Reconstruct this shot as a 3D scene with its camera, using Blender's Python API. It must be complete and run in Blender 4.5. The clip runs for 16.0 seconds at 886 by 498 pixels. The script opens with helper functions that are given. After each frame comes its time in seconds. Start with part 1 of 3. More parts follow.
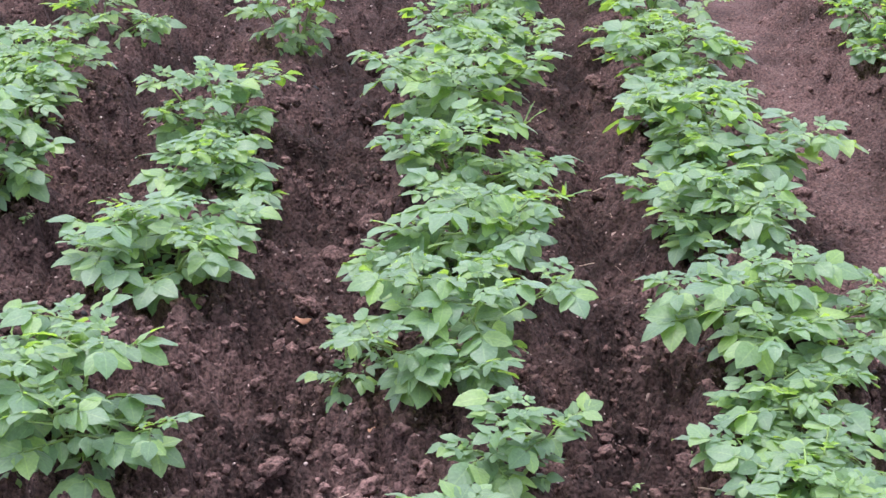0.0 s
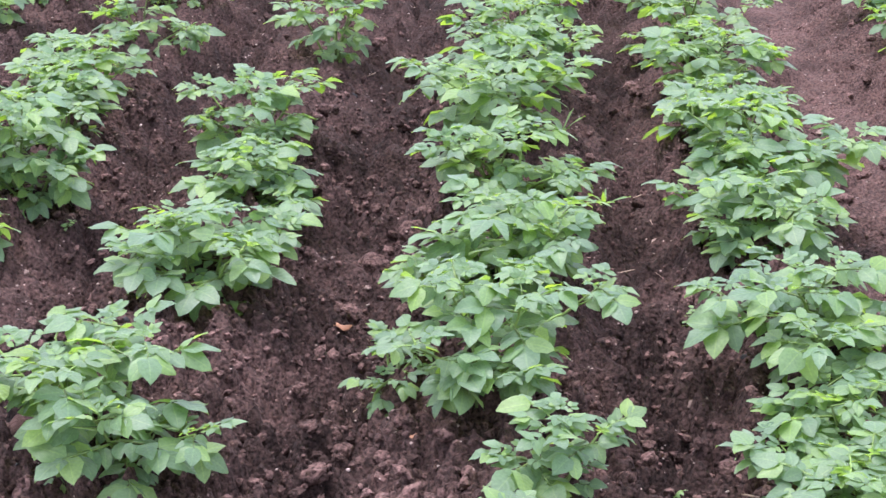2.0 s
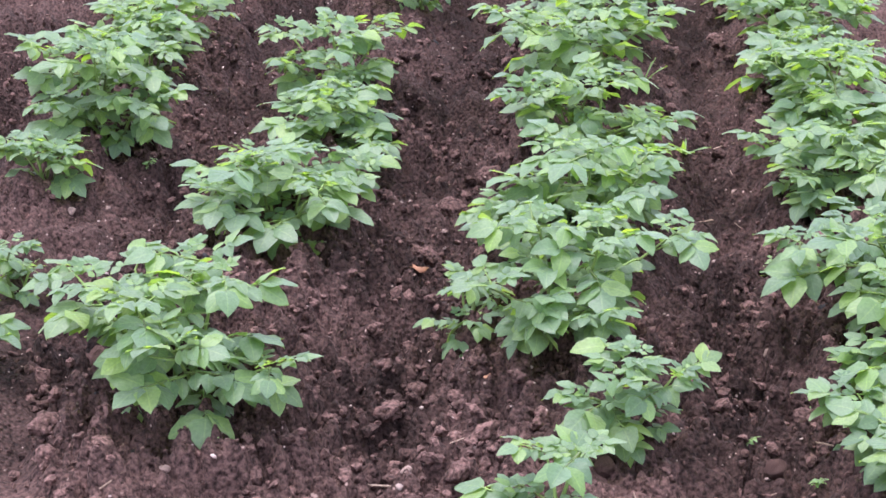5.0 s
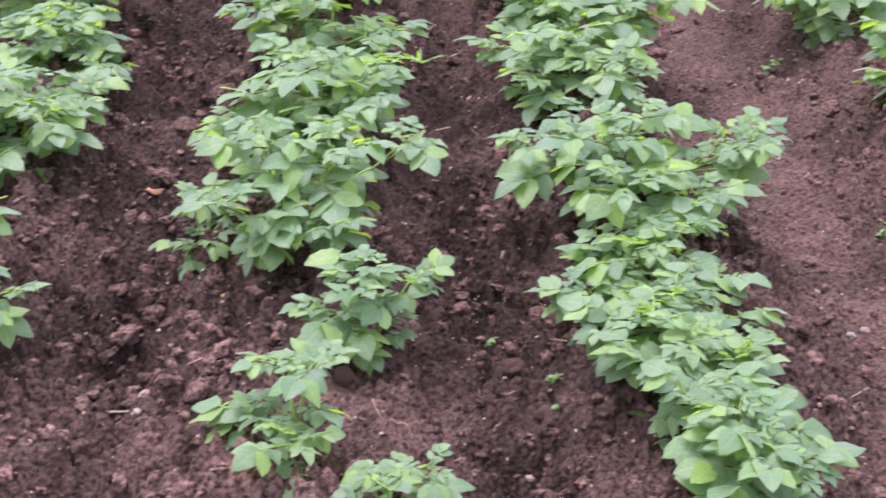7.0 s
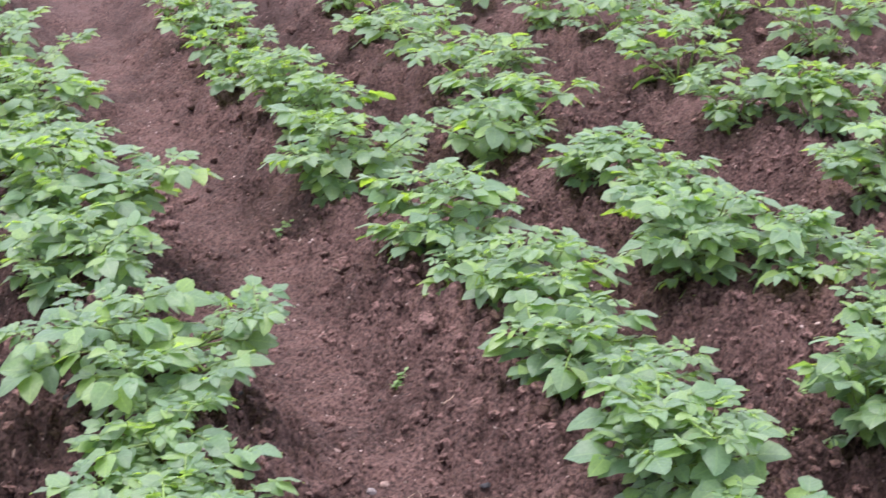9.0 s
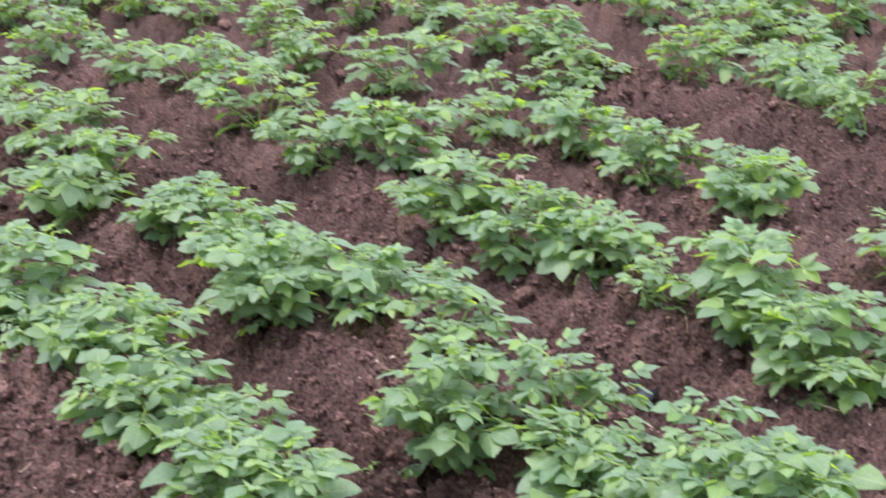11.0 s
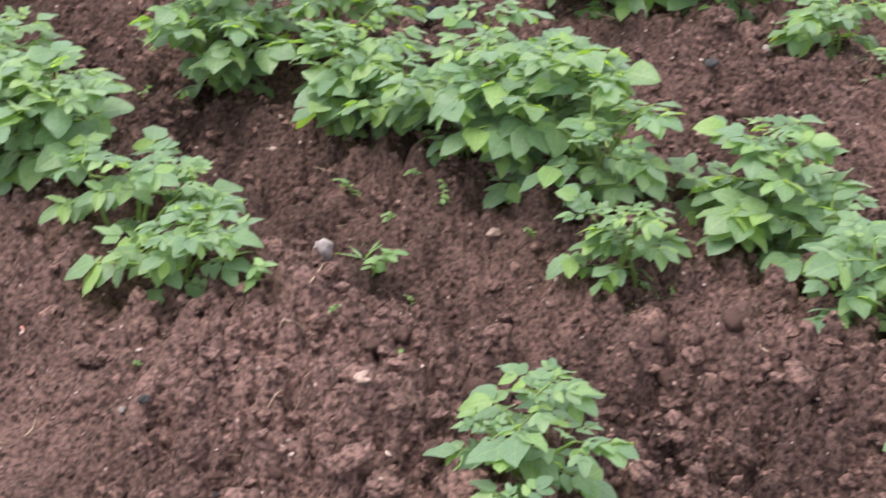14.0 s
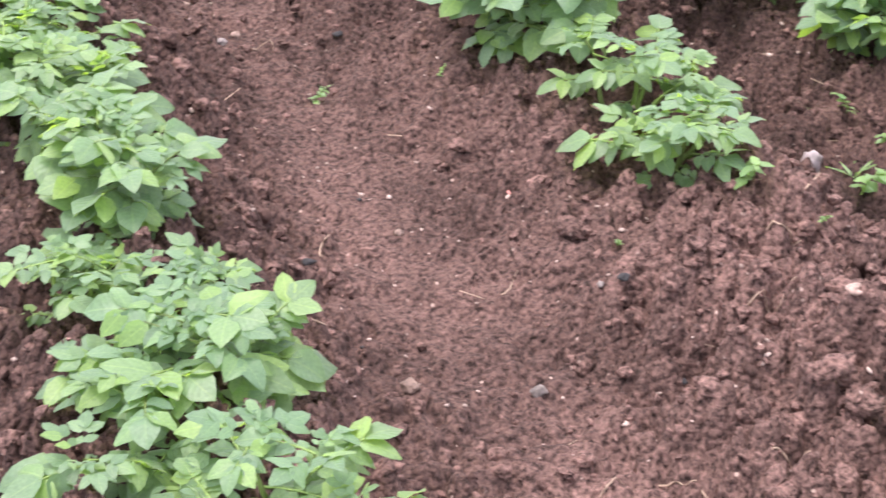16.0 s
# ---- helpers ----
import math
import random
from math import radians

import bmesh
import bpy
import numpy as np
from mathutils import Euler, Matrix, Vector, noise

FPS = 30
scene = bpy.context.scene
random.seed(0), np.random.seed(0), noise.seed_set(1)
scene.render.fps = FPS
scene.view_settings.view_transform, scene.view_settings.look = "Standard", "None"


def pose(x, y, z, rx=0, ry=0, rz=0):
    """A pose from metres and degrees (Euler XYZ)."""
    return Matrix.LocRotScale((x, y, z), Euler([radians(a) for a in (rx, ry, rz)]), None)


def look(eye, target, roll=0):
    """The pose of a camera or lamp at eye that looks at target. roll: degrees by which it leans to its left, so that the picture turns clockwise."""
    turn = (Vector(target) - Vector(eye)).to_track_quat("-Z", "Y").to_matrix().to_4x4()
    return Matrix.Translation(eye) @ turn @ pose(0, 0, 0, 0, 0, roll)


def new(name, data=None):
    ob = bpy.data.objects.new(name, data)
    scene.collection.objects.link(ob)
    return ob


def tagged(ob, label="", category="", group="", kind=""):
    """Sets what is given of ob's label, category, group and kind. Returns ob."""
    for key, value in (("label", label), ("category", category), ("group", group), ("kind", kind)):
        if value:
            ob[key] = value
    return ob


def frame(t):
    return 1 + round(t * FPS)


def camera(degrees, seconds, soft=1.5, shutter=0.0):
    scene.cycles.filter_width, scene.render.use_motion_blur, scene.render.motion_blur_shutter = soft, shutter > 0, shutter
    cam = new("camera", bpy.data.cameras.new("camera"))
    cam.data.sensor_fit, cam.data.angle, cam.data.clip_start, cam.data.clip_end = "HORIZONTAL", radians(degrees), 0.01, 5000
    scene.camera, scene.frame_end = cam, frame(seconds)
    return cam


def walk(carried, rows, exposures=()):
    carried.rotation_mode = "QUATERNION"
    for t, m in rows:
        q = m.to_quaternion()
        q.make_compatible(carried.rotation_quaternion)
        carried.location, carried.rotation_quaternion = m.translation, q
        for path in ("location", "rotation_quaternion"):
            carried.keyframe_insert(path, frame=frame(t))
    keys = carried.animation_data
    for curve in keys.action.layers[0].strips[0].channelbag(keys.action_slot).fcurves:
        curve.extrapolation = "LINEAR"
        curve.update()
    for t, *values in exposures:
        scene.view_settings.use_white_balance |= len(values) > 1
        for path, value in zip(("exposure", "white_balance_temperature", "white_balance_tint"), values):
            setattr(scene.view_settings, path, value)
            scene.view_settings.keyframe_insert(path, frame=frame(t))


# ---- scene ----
cam = camera(29.2, 16.0, soft=1.5, shutter=0.32)
# seconds, x, y, z of the eye, yaw, pitch, roll
ROWS = [
    (0.0, -0.0540, 0.1362, 1.4426, 1.241, -20.503, 0.709),
    (0.5, -0.0528, 0.1366, 1.4423, 1.078, -20.538, 0.740),
    (1.0, -0.0570, 0.1365, 1.4421, 1.114, -20.542, 0.635),
    (1.5, -0.0619, 0.1410, 1.4392, 1.691, -20.268, 0.480),
    (2.0, -0.0696, 0.1355, 1.4389, 2.448, -20.241, 0.253),
    (2.5, -0.0769, 0.1333, 1.4378, 3.283, -20.099, 0.206),
    (3.0, -0.0858, 0.1301, 1.4366, 3.921, -19.889, 0.367),
    (3.2, -0.0915, 0.1302, 1.4363, 4.433, -19.790, 0.362),
    (5.3, -0.0644, 0.1209, 1.4029, 5.228, -22.205, 0.510),
    (5.5, -0.0619, 0.1212, 1.3993, 4.762, -22.617, 0.616),
    (6.0, -0.0514, 0.1196, 1.3894, 3.404, -23.875, 0.740),
    (6.5, -0.0322, 0.1261, 1.3806, 0.322, -24.620, 0.715),
    (7.0, -0.0081, 0.1321, 1.3912, -3.320, -24.252, 0.697),
    (7.5, 0.0287, 0.1358, 1.3995, -7.581, -23.597, 0.622),
    (8.0, 0.0612, 0.1362, 1.4108, -12.464, -22.359, 0.665),
    (8.5, 0.0873, 0.1333, 1.4248, -15.875, -20.551, 0.603),
    (8.7, 0.0962, 0.1357, 1.4250, -17.036, -19.688, 0.414),
    (10.8, 0.2033, 0.0731, 1.4541, -30.282, -16.854, -0.007),
    (11.0, 0.2122, 0.0646, 1.4437, -31.933, -17.449, 0.044),
    (11.5, 0.2380, 0.0653, 1.4236, -35.657, -19.671, 0.083),
    (12.0, 0.2568, 0.0556, 1.4181, -39.345, -20.752, -0.089),
    (12.5, 0.2756, 0.0421, 1.4131, -42.485, -21.946, -0.025),
    (13.0, 0.2780, 0.0335, 1.3927, -44.212, -24.526, 0.108),
    (13.5, 0.2653, 0.0452, 1.3723, -43.518, -26.749, 0.801),
    (14.0, 0.2427, 0.0607, 1.3501, -39.632, -28.895, 0.993),
    (14.5, 0.2053, 0.0727, 1.3307, -35.898, -30.267, 1.803),
    (15.0, 0.1717, 0.0823, 1.3137, -31.824, -31.001, 1.955),
    (15.5, 0.1535, 0.0895, 1.3063, -27.949, -31.568, 1.679),
    (16.0, 0.1271, 0.1036, 1.3023, -24.055, -31.785, 1.994),
]
EXPOSURES = [(0.0, 1.66, 6080, 20), (2.5, 1.78, 6100, 22), (5.5, 1.76, 6150, 25), (7.0, 1.76, 6310, 27), (8.5, 1.66, 6360, 23), (11.0, 1.63, 6400, 18), (13.0, 1.61, 6850, 13), (14.0, 1.59, 6850, 12), (14.5, 1.63, 6860, 14), (15.0, 1.78, 6810, 16), (15.5, 1.86, 6810, 17), (16.0, 1.96, 6760, 19)]
walk(cam, [(t, pose(x, y, z, 90 + pitch, 0, yaw) @ pose(0, 0, 0, 0, 0, roll)) for t, x, y, z, yaw, pitch, roll in ROWS], EXPOSURES)

# ---- world and light: an overcast day ----
world = bpy.data.worlds.new("overcast_sky")
scene.world = world
world.use_nodes = True
wn, wl = world.node_tree.nodes, world.node_tree.links
sky = wn.new("ShaderNodeTexSky")
sky.sky_type = "NISHITA"
sky.sun_disc = False
sky.sun_elevation, sky.sun_rotation = radians(74), radians(-48)
sky.dust_density, sky.air_density = 4.0, 1.0
grey = wn.new("ShaderNodeHueSaturation")
grey.inputs["Saturation"].default_value = 0.6
wl.new(sky.outputs["Color"], grey.inputs["Color"])
cloud = wn.new("ShaderNodeMix")
cloud.data_type = "RGBA"
cloud.inputs[0].default_value = 0.6
cloud.inputs[7].default_value = (5.6, 6.0, 6.6, 1)
wl.new(grey.outputs["Color"], cloud.inputs[6])
wl.new(cloud.outputs[2], wn["Background"].inputs["Color"])
wn["Background"].inputs["Strength"].default_value = 0.138
sun = new("sun", bpy.data.lights.new("sun", "SUN"))
sun.data.energy, sun.data.angle, sun.data.color = 1.15, radians(36), (1.0, 0.97, 0.92)
sun.matrix_world = look((-1.8, 1.6, 8.5), (0, 0, 0))


# ---- materials ----
def material(name):
    m = bpy.data.materials.new(name)
    m.use_nodes = True
    n = m.node_tree.nodes
    return m, n, m.node_tree.links, n["Principled BSDF"]


def node(n, kind, **values):
    made = n.new(kind)
    for key, value in values.items():
        made.inputs[key.replace("_", " ")].default_value = value
    return made


def ramp(n, links, source, stops):
    r = n.new("ShaderNodeValToRGB")
    while len(r.color_ramp.elements) < len(stops):
        r.color_ramp.elements.new(0.5)
    for el, (at, colour) in zip(r.color_ramp.elements, stops):
        el.position, el.color = at, (*colour, 1)
    links.new(source, r.inputs["Fac"])
    return r.outputs["Color"]


def mixed(n, links, kind, fac, a, b):
    mx = n.new("ShaderNodeMix")
    mx.data_type, mx.blend_type = "RGBA", kind
    for slot, value in ((0, fac), (6, a), (7, b)):
        if isinstance(value, (int, float)):
            mx.inputs[slot].default_value = value
        elif isinstance(value, tuple):
            mx.inputs[slot].default_value = (*value, 1)
        else:
            links.new(value, mx.inputs[slot])
    return mx.outputs[2]


def soil_material(name, damp, dry, loose):
    m, n, links, bsdf = material(name)
    co = n.new("ShaderNodeTexCoord").outputs["Object"]
    fine = node(n, "ShaderNodeTexNoise", Scale=120.0, Detail=4.0, Roughness=0.6)
    patch = node(n, "ShaderNodeTexNoise", Scale=3.1, Detail=5.0, Roughness=0.62)
    crumb = node(n, "ShaderNodeTexVoronoi", Scale=85.0)
    grit = node(n, "ShaderNodeTexVoronoi", Scale=120.0)
    for tex in (fine, patch, crumb, grit):
        links.new(co, tex.inputs["Vector"])
    attr = n.new("ShaderNodeAttribute")
    attr.attribute_name = "paleness"
    add = n.new("ShaderNodeMath")
    add.operation = "MULTIPLY_ADD"
    links.new(patch.outputs["Fac"], add.inputs[0])
    add.inputs[1].default_value = 0.9
    links.new(attr.outputs["Fac"], add.inputs[2])
    drift = add.outputs[0]
    if loose:
        each = n.new("ShaderNodeMath")
        each.operation = "MULTIPLY_ADD"
        links.new(n.new("ShaderNodeNewGeometry").outputs["Random Per Island"], each.inputs[0])
        each.inputs[1].default_value = 0.6
        links.new(drift, each.inputs[2])
        drift = each.outputs[0]
    tone = ramp(n, links, drift, [(0.25, damp), (1.0, dry)])
    # micro-shadow between crumbs put into the colour, from the same noise as the bump
    pit_shade = ramp(n, links, fine.outputs["Fac"], [(0.34, (0.24, 0.235, 0.235)), (0.5, (1, 1, 1)), (0.68, (1.68, 1.66, 1.64))])
    tone = mixed(n, links, "MULTIPLY", 1.0, tone, pit_shade)
    grain = ramp(n, links, crumb.outputs["Color"], [(0.1, (0.84, 0.83, 0.83)), (0.9, (1.14, 1.135, 1.13))])
    smoothed = ramp(n, links, patch.outputs["Fac"], [(0.42, (1, 1, 1)), (0.62, (0.35, 0.35, 0.35))])
    tone = mixed(n, links, "MULTIPLY", smoothed, tone, grain)
    pale = ramp(n, links, grit.outputs["Color"], [(0.90, (0, 0, 0)), (0.93, (1, 1, 1))])
    near = ramp(n, links, grit.outputs["Distance"], [(0.25, (1, 1, 1)), (0.42, (0, 0, 0))])
    both = mixed(n, links, "MULTIPLY", 1.0, pale, near)
    tone = mixed(n, links, "MIX", both, tone, (0.36, 0.26, 0.23))
    links.new(tone, bsdf.inputs["Base Color"])
    bsdf.inputs["Roughness"].default_value = 0.95
    bsdf.inputs["Specular IOR Level"].default_value = 0.2
    b1 = node(n, "ShaderNodeBump", Strength=0.8, Distance=0.010)
    b2 = node(n, "ShaderNodeBump", Strength=0.8, Distance=0.008)
    links.new(crumb.outputs["Distance"], b1.inputs["Height"])
    b1.invert = True
    links.new(fine.outputs["Fac"], b2.inputs["Height"])
    links.new(b1.outputs["Normal"], b2.inputs["Normal"])
    links.new(b2.outputs["Normal"], bsdf.inputs["Normal"])
    return m


def leaf_material(name, dark, light, young):
    m, n, links, bsdf = material(name)
    geo, info = n.new("ShaderNodeNewGeometry"), n.new("ShaderNodeObjectInfo")
    # yellow-green of the young stop also paints light shining through random leaflets
    tone = ramp(n, links, geo.outputs["Random Per Island"], [(0.0, dark), (0.65, light), (1.0, young)])
    shift = ramp(n, links, info.outputs["Random"], [(0.0, (0.88, 0.92, 0.96)), (0.75, (1.04, 1.02, 0.98)), (1.0, (1.10, 1.06, 0.88))])
    tone = mixed(n, links, "MULTIPLY", 1.0, tone, shift)
    uv = n.new("ShaderNodeUVMap")
    sep = n.new("ShaderNodeSeparateXYZ")
    links.new(uv.outputs["UV"], sep.inputs["Vector"])
    side = n.new("ShaderNodeMath")
    side.operation = "ABSOLUTE"
    links.new(sep.outputs["X"], side.inputs[0])
    slant = n.new("ShaderNodeMath")
    slant.operation = "MULTIPLY_ADD"
    links.new(side.outputs[0], slant.inputs[0])
    slant.inputs[1].default_value = -0.32
    links.new(sep.outputs["Y"], slant.inputs[2])
    wave = n.new("ShaderNodeMath")
    wave.operation = "MULTIPLY"
    links.new(slant.outputs[0], wave.inputs[0])
    wave.inputs[1].default_value = 38.0
    sine = n.new("ShaderNodeMath")
    sine.operation = "SINE"
    links.new(wave.outputs[0], sine.inputs[0])
    rib = ramp(n, links, side.outputs[0], [(0.02, (1.25, 1.2, 1.1)), (0.09, (1, 1, 1))])
    tone = mixed(n, links, "MULTIPLY", 1.0, tone, rib)
    co = n.new("ShaderNodeTexCoord").outputs["Object"]
    mott = node(n, "ShaderNodeTexNoise", Scale=30.0, Detail=4.0)
    links.new(co, mott.inputs["Vector"])
    tone = mixed(n, links, "MULTIPLY", 1.0, tone, ramp(n, links, mott.outputs["Fac"], [(0.3, (0.85, 0.88, 0.85)), (0.7, (1.12, 1.1, 1.1))]))
    links.new(tone, bsdf.inputs["Base Color"])
    bsdf.inputs["Roughness"].default_value = 0.42
    bsdf.inputs["Specular IOR Level"].default_value = 0.5
    bsdf.inputs["Sheen Weight"].default_value = 0.28
    bsdf.inputs["Sheen Roughness"].default_value = 0.45
    bsdf.inputs["Sheen Tint"].default_value = (0.97, 1.0, 0.98, 1)
    bump = node(n, "ShaderNodeBump", Strength=0.10, Distance=0.003)
    links.new(sine.outputs[0], bump.inputs["Height"])
    links.new(bump.outputs["Normal"], bsdf.inputs["Normal"])
    trans = n.new("ShaderNodeBsdfTranslucent")
    links.new(mixed(n, links, "MULTIPLY", 1.0, tone, (2.35, 2.3, 0.42)), trans.inputs["Color"])
    mix = n.new("ShaderNodeMixShader")
    mix.inputs["Fac"].default_value = 0.42
    links.new(bsdf.outputs["BSDF"], mix.inputs[1])
    links.new(trans.outputs["BSDF"], mix.inputs[2])
    links.new(mix.outputs["Shader"], n["Material Output"].inputs["Surface"])
    return m


def plain_material(name, colour, rough=0.8, spread=0.35, scale=60.0, by_island=False):
    m, n, links, bsdf = material(name)
    co = n.new("ShaderNodeTexCoord").outputs["Object"]
    tex = node(n, "ShaderNodeTexNoise", Scale=scale, Detail=5.0)
    links.new(co, tex.inputs["Vector"])
    lo, hi = tuple(c * (1 - spread) for c in colour), tuple(min(1, c * (1 + spread)) for c in colour)
    tone = ramp(n, links, tex.outputs["Fac"], [(0.3, lo), (0.7, hi)])
    source = n.new("ShaderNodeNewGeometry").outputs["Random Per Island"] if by_island else n.new("ShaderNodeObjectInfo").outputs["Random"]
    tone = mixed(n, links, "MULTIPLY", 1.0, tone, ramp(n, links, source, [(0.0, (0.55, 0.52, 0.5)), (1.0, (1.35, 1.35, 1.35))]))
    links.new(tone, bsdf.inputs["Base Color"])
    bsdf.inputs["Roughness"].default_value = rough
    bump = node(n, "ShaderNodeBump", Strength=0.4, Distance=0.003)
    links.new(tex.outputs["Fac"], bump.inputs["Height"])
    links.new(bump.outputs["Normal"], bsdf.inputs["Normal"])
    return m


SOIL = soil_material("tilled_soil", (0.0115, 0.0069, 0.0062), (0.153, 0.091, 0.081), False)
CLOD = soil_material("soil_clods", (0.0105, 0.0062, 0.0056), (0.153, 0.091, 0.081), True)
LEAF = leaf_material("potato_leaf", (0.098, 0.178, 0.098), (0.162, 0.262, 0.152), (0.190, 0.305, 0.100))
WEED = leaf_material("weed_leaf", (0.13, 0.25, 0.10), (0.17, 0.29, 0.13), (0.20, 0.33, 0.09))
STEM = plain_material("potato_stem", (0.16, 0.25, 0.06), 0.55, 0.3, 40.0)
STONE = plain_material("pale_stone", (0.25, 0.175, 0.152), 0.9, 0.45, 110.0)
PEBBLE = plain_material("pebbles", (0.34, 0.26, 0.235), 0.85, 0.3, 90.0, True)
STRAW = plain_material("straw", (0.32, 0.23, 0.175), 0.7, 0.25, 90.0, True)
CHAR = plain_material("charcoal", (0.022, 0.021, 0.024), 0.9, 0.5, 90.0, True)
DEADLEAF = plain_material("dead_leaf", (0.42, 0.20, 0.11), 0.7, 0.3, 60.0)
PLASTIC = plain_material("black_plastic", (0.012, 0.014, 0.022), 0.35, 0.3, 50.0)
CHALK = plain_material("grey_stone", (0.20, 0.172, 0.168), 0.9, 0.45, 110.0)


# ---- the lie of the land ----
def lattice(ix, iy, seed):
    h = (ix.astype(np.int64) * 374761393 + iy.astype(np.int64) * 668265263 + seed * 1274126177) & 0xFFFFFFFF
    h = ((h ^ (h >> 13)) * 1274126177) & 0xFFFFFFFF
    h = ((h ^ (h >> 16)) * 2246822519) & 0xFFFFFFFF
    return ((h ^ (h >> 15)) & 0xFFFFFF) / float(0xFFFFFF)


def smooth_noise(x, y, size, seed):
    x, y = x / size, y / size
    ix, iy = np.floor(x), np.floor(y)
    fx, fy = x - ix, y - iy
    fx, fy = fx * fx * (3 - 2 * fx), fy * fy * (3 - 2 * fy)
    a, b = lattice(ix, iy, seed), lattice(ix + 1, iy, seed)
    c, d = lattice(ix, iy + 1, seed), lattice(ix + 1, iy + 1, seed)
    return (a * (1 - fx) + b * fx) * (1 - fy) + (c * (1 - fx) + d * fx) * fy - 0.5


def lumps(x, y, size, seed, share):
    """Rounded crumbs, one at most in each cell of that size: heights in cell sizes."""
    u, v = x / size, y / size
    ix, iy = np.floor(u), np.floor(v)
    top = np.zeros_like(u)
    for dx in (-1, 0, 1):
        for dy in (-1, 0, 1):
            cx, cy = ix + dx, iy + dy
            px = cx + 0.15 + 0.7 * lattice(cx, cy, seed)
            py = cy + 0.15 + 0.7 * lattice(cx, cy, seed + 1)
            keep = lattice(cx, cy, seed + 2)
            r = np.where(keep < share, 0.35 + 0.5 * keep / share, 0.0)
            d2 = (u - px) ** 2 + (v - py) ** 2
            top = np.maximum(top, np.sqrt(np.maximum(r * r - d2, 0)))
    return top


ROW_X = (-2.55, -1.93, -1.32, -0.76, -0.08, 0.52, 1.38, 2.02, 2.74, 3.42, 4.42, 5.15, 5.75, 6.4)


def row_x(base, y):
    return base + 0.02 * np.sin(1.7 * y + 5 * base)


def ridges(x, y):
    """0 in a furrow, 1 on a ridge."""
    top = np.zeros_like(x)
    for base in ROW_X:
        d = np.abs(x - row_x(base, y))
        end = np.clip((y - 2.3) / 0.35, 0.45, 1) if base == -0.76 else 1.0
        top = np.maximum(top, end * np.clip(1.0 - (d / 0.30) ** 2, 0, 1) ** 1.25)
    return top


def trodden(x, y):
    """1 on the beaten path between the two beds."""
    return np.exp(-((x - 0.95) / 0.17) ** 2)


def ground(x, y):
    path, ridge = trodden(x, y), ridges(x, y)
    tilled = np.clip((x + 4.0) / 0.5, 0, 1) * np.clip((9.0 - x) / 0.5, 0, 1) * np.clip((y + 1.0) / 0.5, 0, 1) * np.clip((12.0 - y) / 0.8, 0, 1)
    tilled *= np.clip((y - 0.4) / 0.2, 0, 1) * np.clip((x - 0.08 + 0.435 * (y - 0.1)) / 0.08, 0, 1) * np.clip((2.0 * (y - 0.1) - x + 0.08) / 0.2, 0, 1)
    calm = np.clip(0.95 + 1.1 * smooth_noise(x, y, 0.24, 61), 0.65, 1.15)
    rough = (1 - 0.70 * path) * tilled
    z = -0.055 + 0.105 * ridge
    z += 0.04 * smooth_noise(x, y, 0.45, 3) * (1 - 0.4 * path) + rough * 0.022 * smooth_noise(x, y, 0.14, 5)
    z += rough * 0.012 * smooth_noise(x, y, 0.05, 7)
    big = np.clip(0.4 + 2.2 * smooth_noise(x, y, 0.3, 11), 0, 1)
    warp = 0.05 * smooth_noise(x, y, 0.06, 13) + 0.016 * smooth_noise(x, y, 0.018, 15)
    swerve = 0.05 * smooth_noise(x, y, 0.06, 17) + 0.016 * smooth_noise(x, y, 0.018, 19)
    z += rough * big * 0.9 * 0.075 * lumps(x + warp, y + swerve, 0.075, 21, 0.45)
    z += rough * calm * 1.45 * 0.040 * lumps(x + swerve, y - warp, 0.040, 31, 0.60)
    z -= rough * 0.5 * 0.050 * lumps(x - warp, y + swerve, 0.050, 51, 0.30)
    z += tilled * calm * (1 - 0.6 * path) * 1.3 * 0.024 * lumps(x - warp, y + warp, 0.024, 41, 0.70)
    z += tilled * (1 - 0.5 * path) * 0.55 * 0.013 * lumps(x + swerve, y + warp, 0.013, 45, 0.60)
    z -= 0.035 * np.exp(-((x - 1.61) / 0.022) ** 2 - ((y - 2.11) / 0.02) ** 2)
    return z


def ground_at(x, y):
    return float(ground(np.array([x]), np.array([y]))[0])


def mesh_from(name, verts, faces, mat, smooth=True):
    me = bpy.data.meshes.new(name)
    me.vertices.add(len(verts))
    me.vertices.foreach_set("co", np.asarray(verts, dtype=np.float32).ravel())
    k = faces.shape[1]
    me.loops.add(faces.size)
    me.loops.foreach_set("vertex_index", faces.astype(np.int32).ravel())
    me.polygons.add(len(faces))
    me.polygons.foreach_set("loop_start", np.arange(0, faces.size, k, dtype=np.int32))
    me.polygons.foreach_set("use_smooth", np.full(len(faces), smooth))
    me.materials.append(mat)
    me.update(calc_edges=True)
    return me


